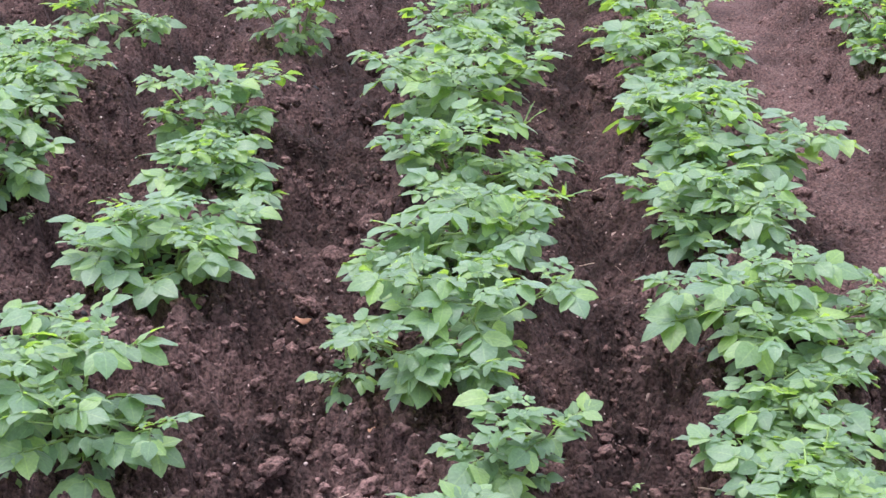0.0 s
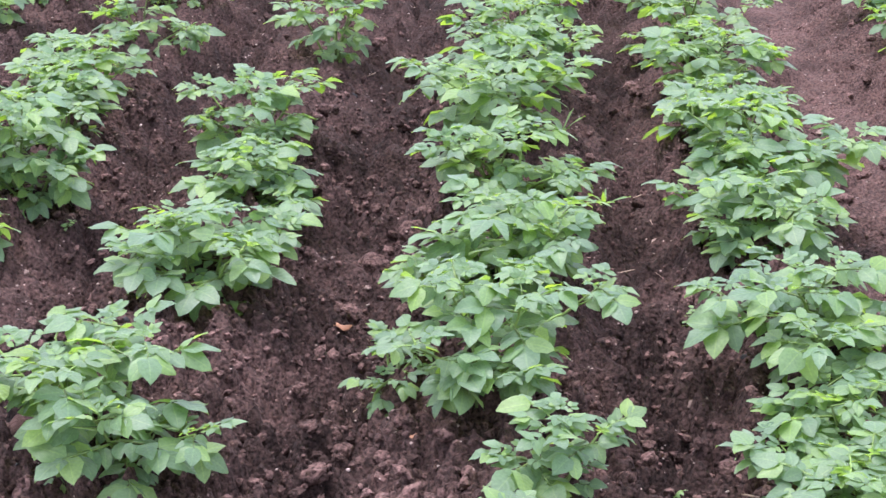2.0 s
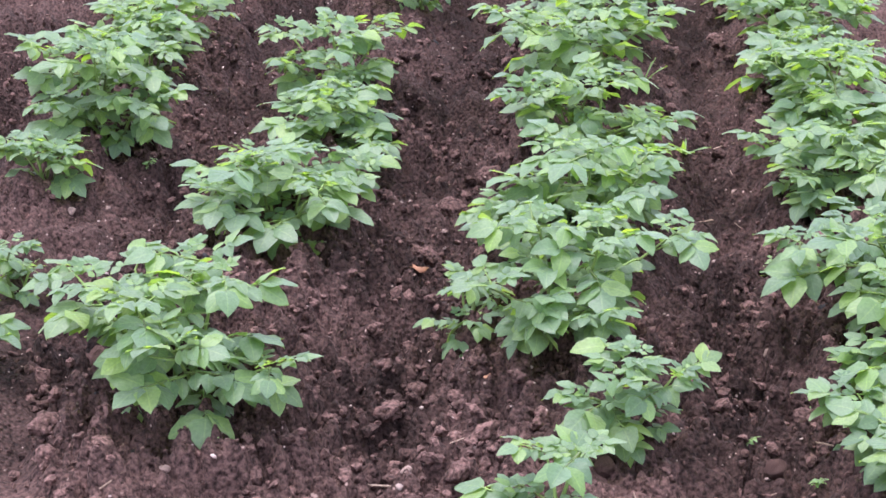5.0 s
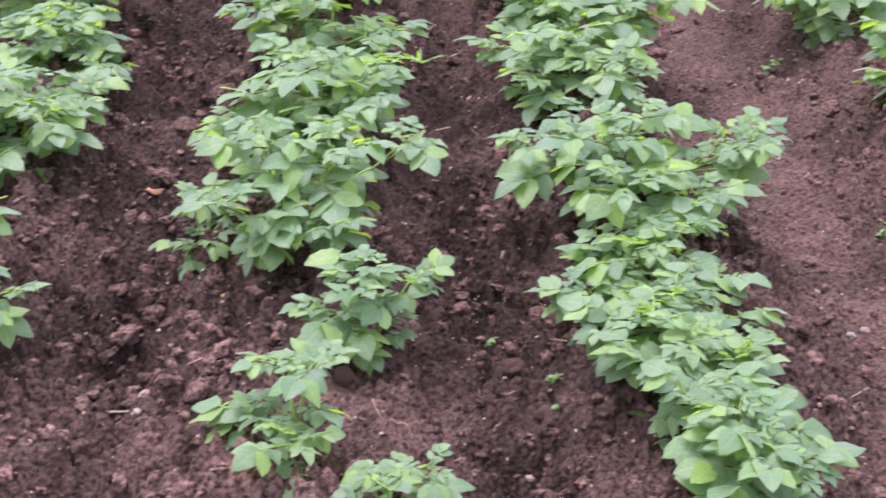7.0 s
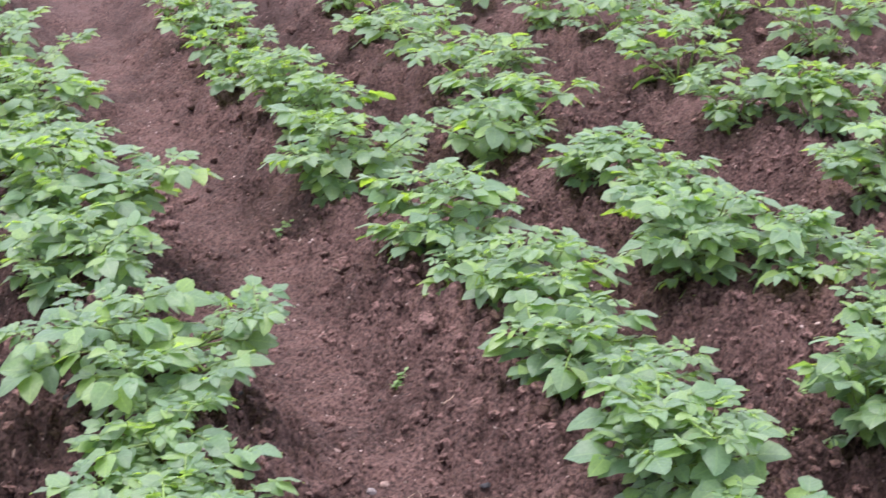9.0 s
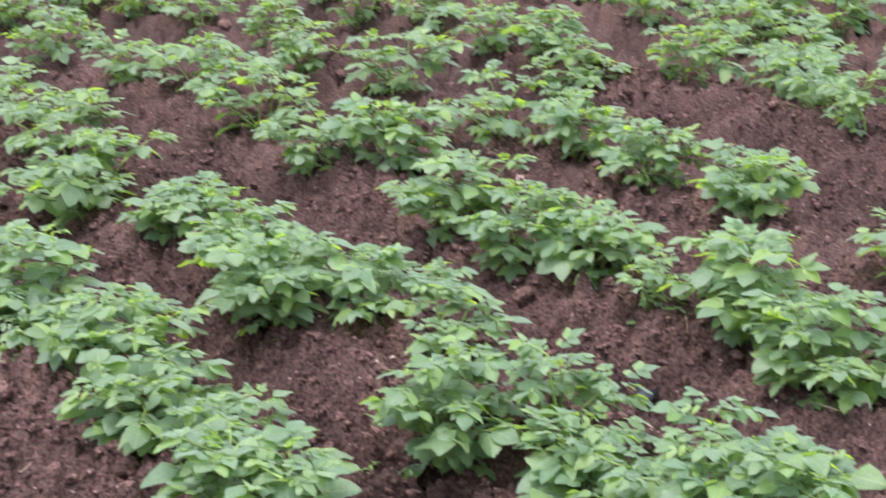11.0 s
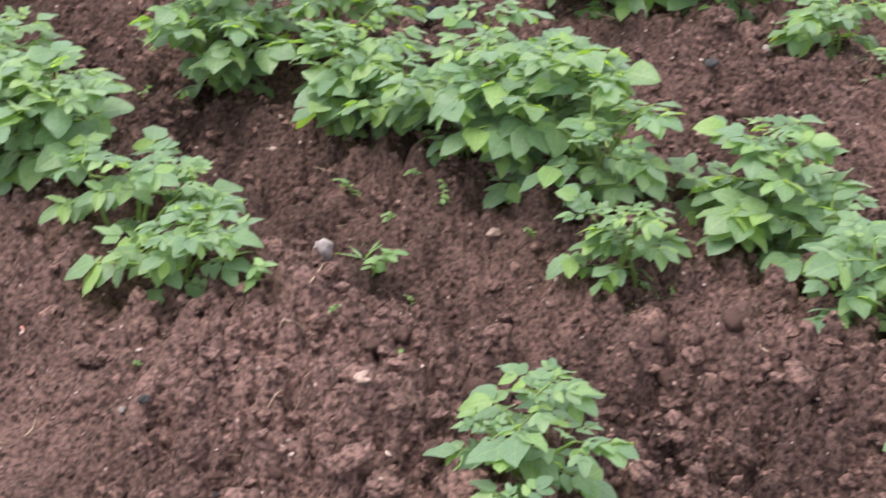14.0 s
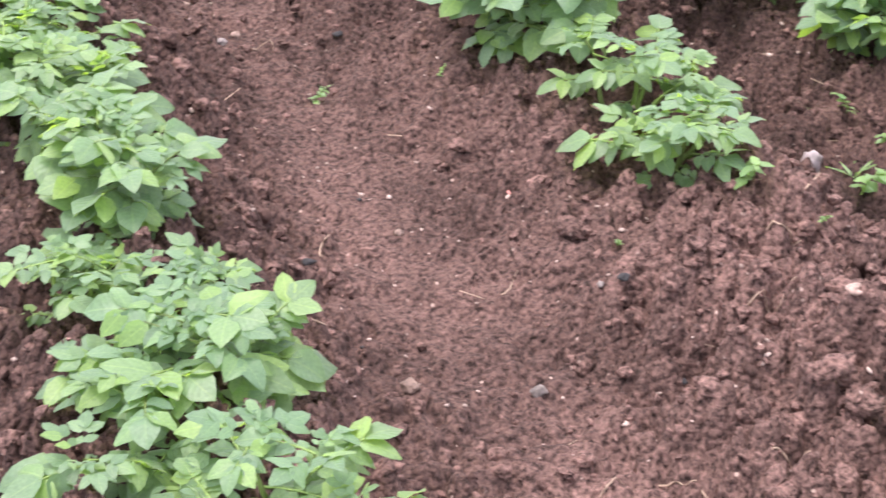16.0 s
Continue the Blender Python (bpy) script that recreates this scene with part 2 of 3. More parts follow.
def set_paleness(me, x, y):
    """Damp and dark in the first bed, drier on the beaten path with its pale crusted patches and over the second bed;
    paler on the ridges than in the furrows.
    """
    dry = -0.05 + 0.12 * np.clip((x - 0.2) / 0.8, 0, 1) + 0.17 * trodden(x, y) + 0.12 * np.clip((x - 0.9) / 0.4, 0, 1) * np.clip((1.65 - x) / 0.25, 0, 1) * np.clip((2.3 - y) / 0.5, 0, 1) + 0.17 * ridges(x, y)
    dry += 0.03 * np.clip((2.7 - y) / 1.0, 0, 1) + 0.30 * np.clip((2.8 - y) / 0.6, 0, 1) * np.clip((0.35 - x) / 0.4, 0, 1)
    for px, py, rx, ry in ((0.95, 1.49, 0.05, 0.05), (0.90, 2.13, 0.06, 0.10), (0.91, 5.47, 0.10, 0.20)):
        dry += 0.18 * np.exp(-((x - px) / rx) ** 2 - ((y - py) / ry) ** 2)
    me.attributes.new("paleness", "FLOAT", "POINT").data.foreach_set("value", dry.astype(np.float32))


def build_ground():
    """One sheet of rings round the standing place, fine towards the beds and coarse behind, out to the horizon."""
    fine = np.arange(-64.0, 24.0, 0.115)
    turn = np.radians(np.concatenate([fine, np.arange(24.0, 296.0, 4.0)]))
    reach = [0.0, 0.4, 0.8, 1.1]
    while reach[-1] < 400:
        d = reach[-1]
        reach.append(d * (1.0042 if d < 7.0 else 1.008 if d < 10.0 else 1.4))
    r, a = np.meshgrid(np.array(reach), turn, indexing="ij")
    x, y = (0.08 + r * np.sin(-a)).ravel(), (0.1 + r * np.cos(a)).ravel()
    w = len(turn)
    i, j = np.meshgrid(np.arange(len(reach) - 1), np.arange(w), indexing="ij")
    p, q = (i * w + j).ravel(), (i * w + (j + 1) % w).ravel()
    me = mesh_from("ground", np.stack([x, y, ground(x, y)], 1), np.stack([p + w, q + w, q, p], 1)[:, ::-1], SOIL)
    set_paleness(me, x, y)
    return tagged(new("ground", me), "dark brown tilled crumbly soil in ridges and furrows", "soil", kind="structure")


GROUND = build_ground()


# ---- making things ----
def part(name, data, parent, m=None, label=""):
    ob = new(name, data)
    ob.parent = parent
    if m is not None:
        ob.matrix_basis = m
    return tagged(ob, label)


def leaflet(rng, length, width, droop, fold, along=4, coarse=False):
    """One leaflet from the origin along +y: pointed oval, folded at the midrib, its tip bent down. Points, faces, uv."""
    pts, uvs, faces = [], [], []
    across = (-1.0, 0.0, 1.0) if coarse else (-1.0, -0.55, 0.0, 0.55, 1.0)
    wave, cup = rng.uniform(0, 6.3), rng.uniform(-0.05, 0.3)
    marks = (0.0, 0.12, 0.34, 0.62, 0.86, 1.0) if along == 5 else (0.0, 0.15, 0.44, 0.80, 1.0)
    for i, v in enumerate(marks):
        half = width * 0.5 * (math.sin(math.pi * v ** 0.78) ** 0.80 if 0 < v < 1 else 0.03)
        ang = droop * v * v
        y = length * (v - 0.16 * droop * droop * v ** 3 * 0.5)
        z = -length * droop * 0.45 * v * v
        for u in across:
            ripple = 0.045 * length * abs(u) * math.sin(9 * v + wave + 2 * u)
            pts.append((u * half, y - 0.05 * length * abs(u) * (1 - v), z + half * (fold * (abs(u) - 0.25 * u * u) - cup * u * u) + ripple * math.cos(ang)))
            uvs.append((u, v))
    n = len(across)
    for i in range(along):
        for j in range(n - 1):
            a = i * n + j
            faces.append((a, a + 1, a + n + 1, a + n))
    return pts, faces, uvs


def tube(path, radii, sides=5):
    pts, faces = [], []
    for k, (p, r) in enumerate(zip(path, radii)):
        ahead = (Vector(path[min(k + 1, len(path) - 1)]) - Vector(path[max(k - 1, 0)])).normalized()
        s = ahead.orthogonal().normalized()
        t = ahead.cross(s)
        for j in range(sides):
            a = 2 * math.pi * j / sides
            pts.append(tuple(Vector(p) + r * (math.cos(a) * s + math.sin(a) * t)))
    for k in range(len(path) - 1):
        for j in range(sides):
            a, b = k * sides + j, k * sides + (j + 1) % sides
            faces.append((a, b, b + sides, a + sides))
    return pts, faces


def poly_mesh(name, pieces, mats, smooth=True):
    """pieces: (points, faces, uvs or None, material index)."""
    verts, faces, which, uvs = [], [], [], []
    for pts, fs, uv, mi in pieces:
        o = len(verts)
        verts += pts
        faces += [tuple(i + o for i in f) for f in fs]
        which += [mi] * len(fs)
        uvs += uv if uv else [(1.0, 0.5)] * len(pts)
    me = bpy.data.meshes.new(name)
    me.from_pydata(verts, [], faces)
    for m in mats:
        me.materials.append(m)
    me.polygons.foreach_set("material_index", which)
    me.polygons.foreach_set("use_smooth", [smooth] * len(faces))
    layer = me.uv_layers.new(name="UVMap")
    loops = np.zeros(len(me.loops), dtype=np.int32)
    me.loops.foreach_get("vertex_index", loops)
    layer.data.foreach_set("uv", np.array(uvs, dtype=np.float32)[loops].ravel())
    me.update()
    return me


def moved(piece, m):
    pts, faces, uvs = piece
    return [tuple(m @ Vector(p)) for p in pts], faces, uvs


def compound_leaf(seed, pairs, arch, mat=None, broad=0.68, coarse=False):
    """A potato leaf one unit long from the origin along +y: arching stalk, side leaflets in pairs, a larger one at the tip."""
    rng = random.Random(seed)
    def spine(s):
        return Vector((0.03 * math.sin(4 * s + seed), s * (1 - 0.10 * arch * s), 0.16 * s - arch * 0.42 * s * s))
    path = [spine(0.66 * k / 4) for k in range(5)]
    pts, faces = tube(path, [0.020 - 0.0027 * k for k in range(5)], 3)
    pieces = [(pts, faces, None, 1)]
    def pitch(s):
        d = spine(s + 0.02) - spine(s - 0.02)
        return math.atan2(d.z, d.y)
    at = spine(0.64)
    tip = leaflet(rng, rng.uniform(0.38, 0.46), rng.uniform(0.30, 0.36), rng.uniform(0.2, 0.9), rng.uniform(0.12, 0.5), 4 if coarse else 5, coarse)
    pieces.append((*moved(tip, Matrix.Translation(at) @ Matrix.Rotation(pitch(0.64) - 0.1, 4, "X") @ Matrix.Rotation(rng.uniform(-0.3, 0.3), 4, "Y")), 0))
    for k in range(pairs):
        s = 0.58 - 0.15 * k
        size = (0.385 - 0.05 * k) * rng.uniform(0.86, 1.14)
        for side in (-1, 1):
            q = s + rng.uniform(-0.02, 0.02)
            lf = leaflet(rng, size, size * broad * rng.uniform(0.9, 1.15), rng.uniform(0.2, 0.9), rng.uniform(0.12, 0.5), 4, coarse)
            turn = Matrix.Rotation(pitch(q), 4, "X") @ Matrix.Rotation(-side * radians(rng.uniform(44, 70)), 4, "Z") @ Matrix.Rotation(rng.uniform(-0.42, 0.2), 4, "X") @ Matrix.Rotation(rng.uniform(-0.4, 0.4), 4, "Y")
            out = Matrix.Translation(spine(q)) @ turn @ Matrix.Translation((0, 0.03, 0))
            pieces.append((*moved(lf, out), 0))
    for k in range(2):
        s, side = 0.5 - 0.16 * k, rng.choice((-1, 1))
        lf = leaflet(rng, 0.11, 0.08, 0.4, 0.3, 4, True)
        pieces.append((*moved(lf, Matrix.Translation(spine(s)) @ Matrix.Rotation(-side * 1.2, 4, "Z")), 0))
    return poly_mesh("leaf", pieces, (mat or LEAF, STEM))


LEAVES = [compound_leaf(k, 4 if k % 3 else 3, (0.2, 0.4, 0.75, 0.3)[k % 4]) for k in range(16)]
FAR_LEAVES = [compound_leaf(20 + k, 4 if k % 3 else 3, (0.2, 0.4, 0.75, 0.3)[k % 4], coarse=True) for k in range(12)]


def shoot_tip(seed):
    """The whorl of young leaves at a stem's end, one unit across from its middle."""
    rng = random.Random(seed)
    pieces = []
    for k in range(6):
        reach = rng.uniform(0.75, 1.05) if k < 4 else rng.uniform(0.45, 0.6)
        m = pose(0, 0, 0, 0, 0, 72 * k + rng.uniform(-25, 25)) @ pose(0, 0, 0, rng.uniform(2, 22) if k < 4 else rng.uniform(30, 55), rng.uniform(-14, 14), 0)
        droop = rng.uniform(0.3, 0.8)
        def along(q):
            return Vector((0, reach * q, reach * (0.12 * q - 0.30 * droop * q * q)))
        lf = leaflet(rng, 0.44 * reach, 0.29 * reach, droop, rng.uniform(0.15, 0.5), 4, True)
        pieces.append((*moved(lf, m @ Matrix.Translation(along(0.56)) @ Matrix.Rotation(-0.25 * droop, 4, "X")), 0))
        for q, size in ((0.54, 0.36), (0.32, 0.27)):
            for side in (-1, 1):
                lf = leaflet(rng, size * reach, 0.64 * size * reach, rng.uniform(0.2, 0.6), rng.uniform(0.15, 0.5), 4, True)
                pieces.append((*moved(lf, m @ Matrix.Translation(along(q)) @ Matrix.Rotation(-side * rng.uniform(0.9, 1.25), 4, "Z") @ Matrix.Rotation(rng.uniform(-0.3, 0.15), 4, "X")), 0))
    return poly_mesh("shoot_tip", pieces, (LEAF, STEM))


TOPS = [shoot_tip(40 + k) for k in range(8)]



def stem_mesh(rng, reach, height, thick):
    ang = rng.uniform(0, 6.3)
    def at(s):
        return Vector((reach * (0.6 * s + 0.4 * s * s) + 0.008 * math.sin(5 * s + ang), 0.008 * math.cos(4 * s + ang), height * (1.25 * s - 0.25 * s * s) - 0.03 * (1 - s)))
    path = [at(k / 7) for k in range(8)]
    pts, faces = tube([tuple(p) for p in path], [thick * (1 - 0.09 * k) for k in range(8)], 6)
    return poly_mesh("stem", [(pts, faces, None, 0)], (STEM,)), at


def potato_plant(x, y, width, tall, seed):
    """A bushy plant of that breadth and height of foliage: leaning stems from one root, leaves round each, a whorl at its tip."""
    rng = random.Random(seed)
    base = new("potato_plant")
    base.matrix_basis = pose(x, y, ground_at(x, y) - 0.005)
    phase = rng.uniform(0, 360)
    away = math.hypot(x, y)
    far = away > 5.6
    width *= 1.12 if far else 1.0
    stems = max(3, min(6 if far else 8, round((2.6 if width > 0.3 else 1.7) + 9.5 * width)))
    span = min(0.108 + 0.07 * width, 0.025 + 0.35 * width) * rng.uniform(0.92, 1.1)
    low = 0.20 if tall > 0.2 else 0.12
    for k in range(stems):
        heading = phase + 360 * (k + rng.uniform(-0.3, 0.3)) / stems
        inner = k % 3 == 2
        reach = max(0.025, width * 0.5 - span * 0.55) * (rng.uniform(0.2, 0.5) if inner else rng.uniform(0.75, 1.12))
        up = tall * (rng.uniform(0.85, 1.0) if inner else rng.uniform(0.42, 0.88)) * 0.86
        data, at = stem_mesh(rng, reach, up, 0.0050)
        foot = pose(rng.uniform(-0.03, 0.03), rng.uniform(-0.03, 0.03), 0, 0, 0, heading)
        part("stem", data, base, foot)
        count = 4 if width < 0.2 else 5 if far or width < 0.3 else 7 if away > 4.3 else 9
        around = rng.uniform(0, 360)
        for j in range(count):
            s = min(low + (1 - low) * j / (count - 1) + rng.uniform(-0.06, 0.06), 1.0)
            around += 137 + rng.uniform(-25, 25)
            size = span * rng.uniform(0.8, 1.2) * (1.0 - 0.2 * max(0, s - 0.8) / 0.2) * (0.7 if s < 0.45 else 1.0)
            outward = around if inner or s > 0.7 else rng.choice((-1, 1)) * rng.uniform(5, 100)
            rise = rng.uniform(-16, 8) if s < 0.45 else rng.uniform(-8, 18) if s < 0.8 else rng.uniform(-4, 26)
            m = Matrix.Translation(foot @ at(s)) @ pose(0, 0, 0, 0, 0, heading + outward - 90) @ pose(0, 0, 0, rise, rng.uniform(-18, 18), 0) @ Matrix.Scale(size, 4)
            part("leaf", rng.choice(FAR_LEAVES if away > 3.5 else LEAVES), base, m)
        m = Matrix.Translation(foot @ at(1.0)) @ pose(0, 0, 0, rng.uniform(-12, 12), rng.uniform(-12, 12), rng.uniform(0, 360)) @ Matrix.Scale(span * rng.uniform(0.62, 0.82), 4)
        part("shoot_tip", rng.choice(TOPS), base, m, "whorl of young pale leaves")
    label = ("bushy potato plant with many pale green leaves on a ridge" if width > 0.4 else
             "potato plant with pale green leaves on a soil ridge" if width > 0.24 else
             "small young potato plant with few pale green leaves")
    return tagged(base, label, "potato plant", "potato plants in rows")


# ---- the potato rows: place across the rows and along them, breadth, height ----
BEDS = [
    [(-1.97, 6.01, 0.34, 0.22), (-1.9, 6.5, 0.36, 0.22), (-2.03, 7.0, 0.38, 0.22), (-1.95, 7.6, 0.4, 0.22)],
    [(-1.27, 2.9, 0.22, 0.14), (-1.25, 3.2, 0.22, 0.14), (-1.34, 3.77, 0.26, 0.13), (-1.28, 4.08, 0.46, 0.30), (-1.36, 5.02, 0.43, 0.21), (-1.32, 4.62, 0.34, 0.22), (-1.33, 5.74, 0.43, 0.22), (-1.34, 6.35, 0.42, 0.24), (-1.32, 6.9, 0.4, 0.24), (-1.3, 7.5, 0.4, 0.24)],
    [(-0.84, 2.2, 0.17, 0.13), (-0.77, 2.76, 0.51, 0.31), (-0.75, 3.56, 0.50, 0.25), (-0.71, 4.13, 0.36, 0.18), (-0.77, 4.56, 0.50, 0.27), (-0.67, 5.68, 0.50, 0.33), (-0.75, 6.9, 0.48, 0.28)],
    [(0.04, 2.1, 0.17, 0.12), (-0.09, 2.32, 0.27, 0.19), (-0.01, 2.70, 0.28, 0.16), (-0.10, 3.05, 0.50, 0.28), (-0.31, 3.17, 0.20, 0.14), (-0.08, 3.55, 0.46, 0.26), (-0.08, 4.13, 0.48, 0.20), (-0.11, 4.65, 0.58, 0.32), (-0.08, 5.2, 0.50, 0.27), (-0.04, 5.83, 0.50, 0.27), (-0.06, 6.6, 0.48, 0.26), (-0.04, 7.2, 0.46, 0.26)],
    [(0.56, 1.46, 0.26, 0.14), (0.44, 1.62, 0.26, 0.11), (0.55, 1.72, 0.32, 0.14), (0.45, 1.97, 0.20, 0.13), (0.57, 1.92, 0.24, 0.13), (0.54, 2.18, 0.31, 0.15), (0.53, 2.42, 0.29, 0.19), (0.51, 2.60, 0.42, 0.15), (0.52, 2.84, 0.40, 0.17), (0.54, 3.18, 0.54, 0.24), (0.48, 3.80, 0.43, 0.20), (0.54, 4.22, 0.56, 0.27), (0.52, 4.75, 0.44, 0.22), (0.51, 5.19, 0.50, 0.25), (0.52, 5.65, 0.44, 0.22), (0.53, 6.03, 0.50, 0.22), (0.5, 6.6, 0.44, 0.24), (0.52, 7.1, 0.44, 0.24)],
    [(1.29, 1.19, 0.19, 0.12), (1.42, 1.31, 0.23, 0.155), (1.36, 2.02, 0.25, 0.14), (1.40, 2.22, 0.27, 0.13), (1.37, 2.52, 0.39, 0.21), (1.39, 3.03, 0.40, 0.18), (1.44, 2.80, 0.24, 0.15), (1.43, 3.36, 0.38, 0.19), (1.36, 3.60, 0.24, 0.13), (1.37, 3.84, 0.42, 0.24), (1.32, 4.54, 0.56, 0.27), (1.36, 4.95, 0.34, 0.2), (1.32, 5.26, 0.34, 0.19), (1.33, 5.65, 0.34, 0.18), (1.31, 6.05, 0.32, 0.18), (1.33, 6.5, 0.36, 0.2), (1.34, 7.0, 0.36, 0.2)],
    [(1.96, 1.04, 0.17, 0.12), (2.12, 1.15, 0.24, 0.19), (2.12, 1.33, 0.24, 0.20), (2.17, 1.57, 0.34, 0.24), (1.90, 1.63, 0.22, 0.18), (2.04, 1.80, 0.29, 0.20), (2.04, 1.94, 0.34, 0.26), (2.00, 2.10, 0.38, 0.28), (1.95, 2.36, 0.34, 0.19), (2.01, 2.54, 0.28, 0.19), (1.85, 2.68, 0.34, 0.28), (2.08, 3.02, 0.28, 0.16), (2.09, 3.36, 0.34, 0.18), (1.90, 3.52, 0.42, 0.29), (1.98, 3.86, 0.30, 0.20), (1.97, 4.18, 0.36, 0.21), (1.88, 4.80, 0.62, 0.30), (2.0, 5.35, 0.42, 0.24), (2.0, 5.90, 0.56, 0.23), (2.02, 6.4, 0.42, 0.22), (2.0, 6.9, 0.42, 0.22)],
    [(2.75, 1.48, 0.14, 0.09), (2.85, 1.64, 0.26, 0.15), (2.81, 1.81, 0.09, 0.08), (2.88, 1.99, 0.27, 0.15), (2.85, 2.31, 0.30, 0.22), (2.68, 2.50, 0.42, 0.26), (2.78, 2.82, 0.38, 0.26), (2.71, 3.11, 0.22, 0.15), (2.74, 3.40, 0.32, 0.20), (2.68, 3.60, 0.36, 0.22), (2.68, 3.98, 0.44, 0.27), (2.80, 4.50, 0.37, 0.23), (2.65, 4.72, 0.30, 0.19), (2.72, 5.27, 0.54, 0.25), (2.80, 5.85, 0.36, 0.25), (2.66, 6.29, 0.42, 0.22), (2.62, 6.98, 0.42, 0.24), (2.65, 7.73, 0.48, 0.25), (2.7, 8.5, 0.46, 0.25)],
    [(3.25, 3.42, 0.16, 0.09), (3.38, 2.45, 0.40, 0.28), (3.5, 2.2, 0.30, 0.24), (3.42, 2.90, 0.32, 0.22), (3.40, 2.67, 0.26, 0.15), (3.48, 3.60, 0.42, 0.21), (3.38, 3.97, 0.31, 0.21), (3.44, 4.41, 0.42, 0.21), (3.39, 4.78, 0.46, 0.27), (3.43, 5.54, 0.53, 0.27), (3.32, 6.15, 0.38, 0.25), (3.46, 6.65, 0.4, 0.24), (3.4, 7.3, 0.46, 0.26), (3.3, 7.8, 0.4, 0.24), (3.21, 8.3, 0.44, 0.26), (3.3, 8.9, 0.44, 0.26)],
    [(4.79, 3.37, 0.27, 0.13), (4.63, 3.60, 0.46, 0.21), (4.37, 4.09, 0.26, 0.20), (4.51, 4.42, 0.32, 0.25), (4.8, 4.85, 0.42, 0.26), (4.47, 5.05, 0.44, 0.24), (4.24, 5.50, 0.40, 0.22), (4.35, 5.85, 0.36, 0.22), (4.30, 6.21, 0.44, 0.24), (4.37, 6.8, 0.42, 0.26), (4.18, 7.2, 0.44, 0.26), (4.3, 7.8, 0.46, 0.26), (4.3, 8.5, 0.46, 0.26)],
    [(5.3, 4.6, 0.4, 0.24), (5.1, 5.1, 0.4, 0.24), (5.15, 5.55, 0.42, 0.25), (5.46, 5.92, 0.44, 0.26), (5.15, 6.19, 0.50, 0.26), (5.3, 6.8, 0.46, 0.26), (5.18, 7.1, 0.44, 0.26), (5.2, 7.8, 0.46, 0.26), (5.1, 8.5, 0.46, 0.26)],
    [(5.9, 5.0, 0.40, 0.24), (5.68, 5.5, 0.42, 0.24), (5.74, 5.93, 0.48, 0.26), (5.85, 6.5, 0.46, 0.26), (5.8, 7.1, 0.46, 0.26), (5.9, 7.7, 0.46, 0.26), (6.5, 5.7, 0.44, 0.26), (6.45, 6.3, 0.44, 0.26), (6.5, 6.9, 0.44, 0.26)],
]
count = 0
for bed in BEDS:
    for x, y, breadth, tall in bed:
        count += 1
        potato_plant(x, y, breadth, tall, 1000 + count)


# ---- loose clods, pebbles, straw and charred bits on the soil ----
def ball(rng, level):
    bm = bmesh.new()
    bmesh.ops.create_icosphere(bm, subdivisions=level, radius=1.0)
    pts = [tuple(v.co) for v in bm.verts]
    faces = [tuple(v.index for v in f.verts) for f in bm.faces]
    bm.free()
    return np.array(pts), np.array(faces)


def scatter(name, seed, number, sizes, shape, mat, label, category, flat=0.75, sink=0.3, density=None, smooth=True, reach=6.0):
    rs = np.random.RandomState(seed)
    pts, faces = shape
    x, y = rs.uniform(-2.2, 5.4, number * 5), 1.0 + reach * rs.uniform(0, 1, number * 5) ** 1.3
    keep = rs.uniform(0, 1, number * 5) < (density(x, y) if density else 0.6)
    keep &= (x > -0.42 * y) & (x < 2.2 * y)
    x, y = x[keep][:number], y[keep][:number]
    k = len(x)
    size = sizes[0] + (sizes[1] - sizes[0]) * rs.uniform(0, 1, k) ** 3
    z = ground(x, y) + size * flat * (1 - 2 * sink) * 0.5
    v = pts[None] * (1 + 0.34 * rs.uniform(-1, 1, (k, len(pts), 1)))
    v = v * np.stack([size * rs.uniform(0.7, 1.3, k), size * rs.uniform(0.7, 1.3, k), size * flat], 1)[:, None]
    turn = rs.uniform(0, 6.3, k)
    c, s = np.cos(turn)[:, None], np.sin(turn)[:, None]
    tip = rs.uniform(-0.5, 0.5, k)[:, None]
    vx, vy = v[..., 0] * c - v[..., 1] * s, v[..., 0] * s + v[..., 1] * c
    verts = np.stack([vx + x[:, None], vy + y[:, None], v[..., 2] + tip * v[..., 0] + z[:, None]], -1).reshape(-1, 3)
    f = (faces[None] + (np.arange(k) * len(pts))[:, None, None]).reshape(-1, faces.shape[1])
    me = mesh_from(name, verts, f, mat, smooth)
    set_paleness(me, verts[:, 0], verts[:, 1])
    return tagged(new(name, me), label, category, kind="stuff")


def off_path(x, y):
    return (0.8 - 0.6 * trodden(x, y)) * np.clip(0.7 + 1.7 * smooth_noise(x, y, 0.24, 61), 0.12, 1)


LUMP, CRUMB = ball(random, 2), ball(random, 1)
scatter("soil_clods", 5, 2300, (0.009, 0.028), LUMP, CLOD, "loose dark brown clods of tilled soil", "soil clods", 0.75, 0.45, off_path)
scatter("soil_crumbs", 6, 34000, (0.0035, 0.015), CRUMB, CLOD, "small crumbs of dark brown soil", "soil crumbs", 0.85, 0.2, off_path, smooth=False, reach=4.4)
scatter("pebbles", 7, 6000, (0.0018, 0.0058), CRUMB, PEBBLE, "small pale and pinkish pebbles strewn over the soil", "pebbles", 0.6, 0.3)
STICK = (np.array([(a * 5.0, b * 0.2, c * 0.2) for a in (-1, 1) for b in (-1, 1) for c in (-1, 1)]), np.array([(0, 1, 3, 2), (4, 6, 7, 5), (0, 4, 5, 1), (2, 3, 7, 6), (0, 2, 6, 4), (1, 5, 7, 3)]))
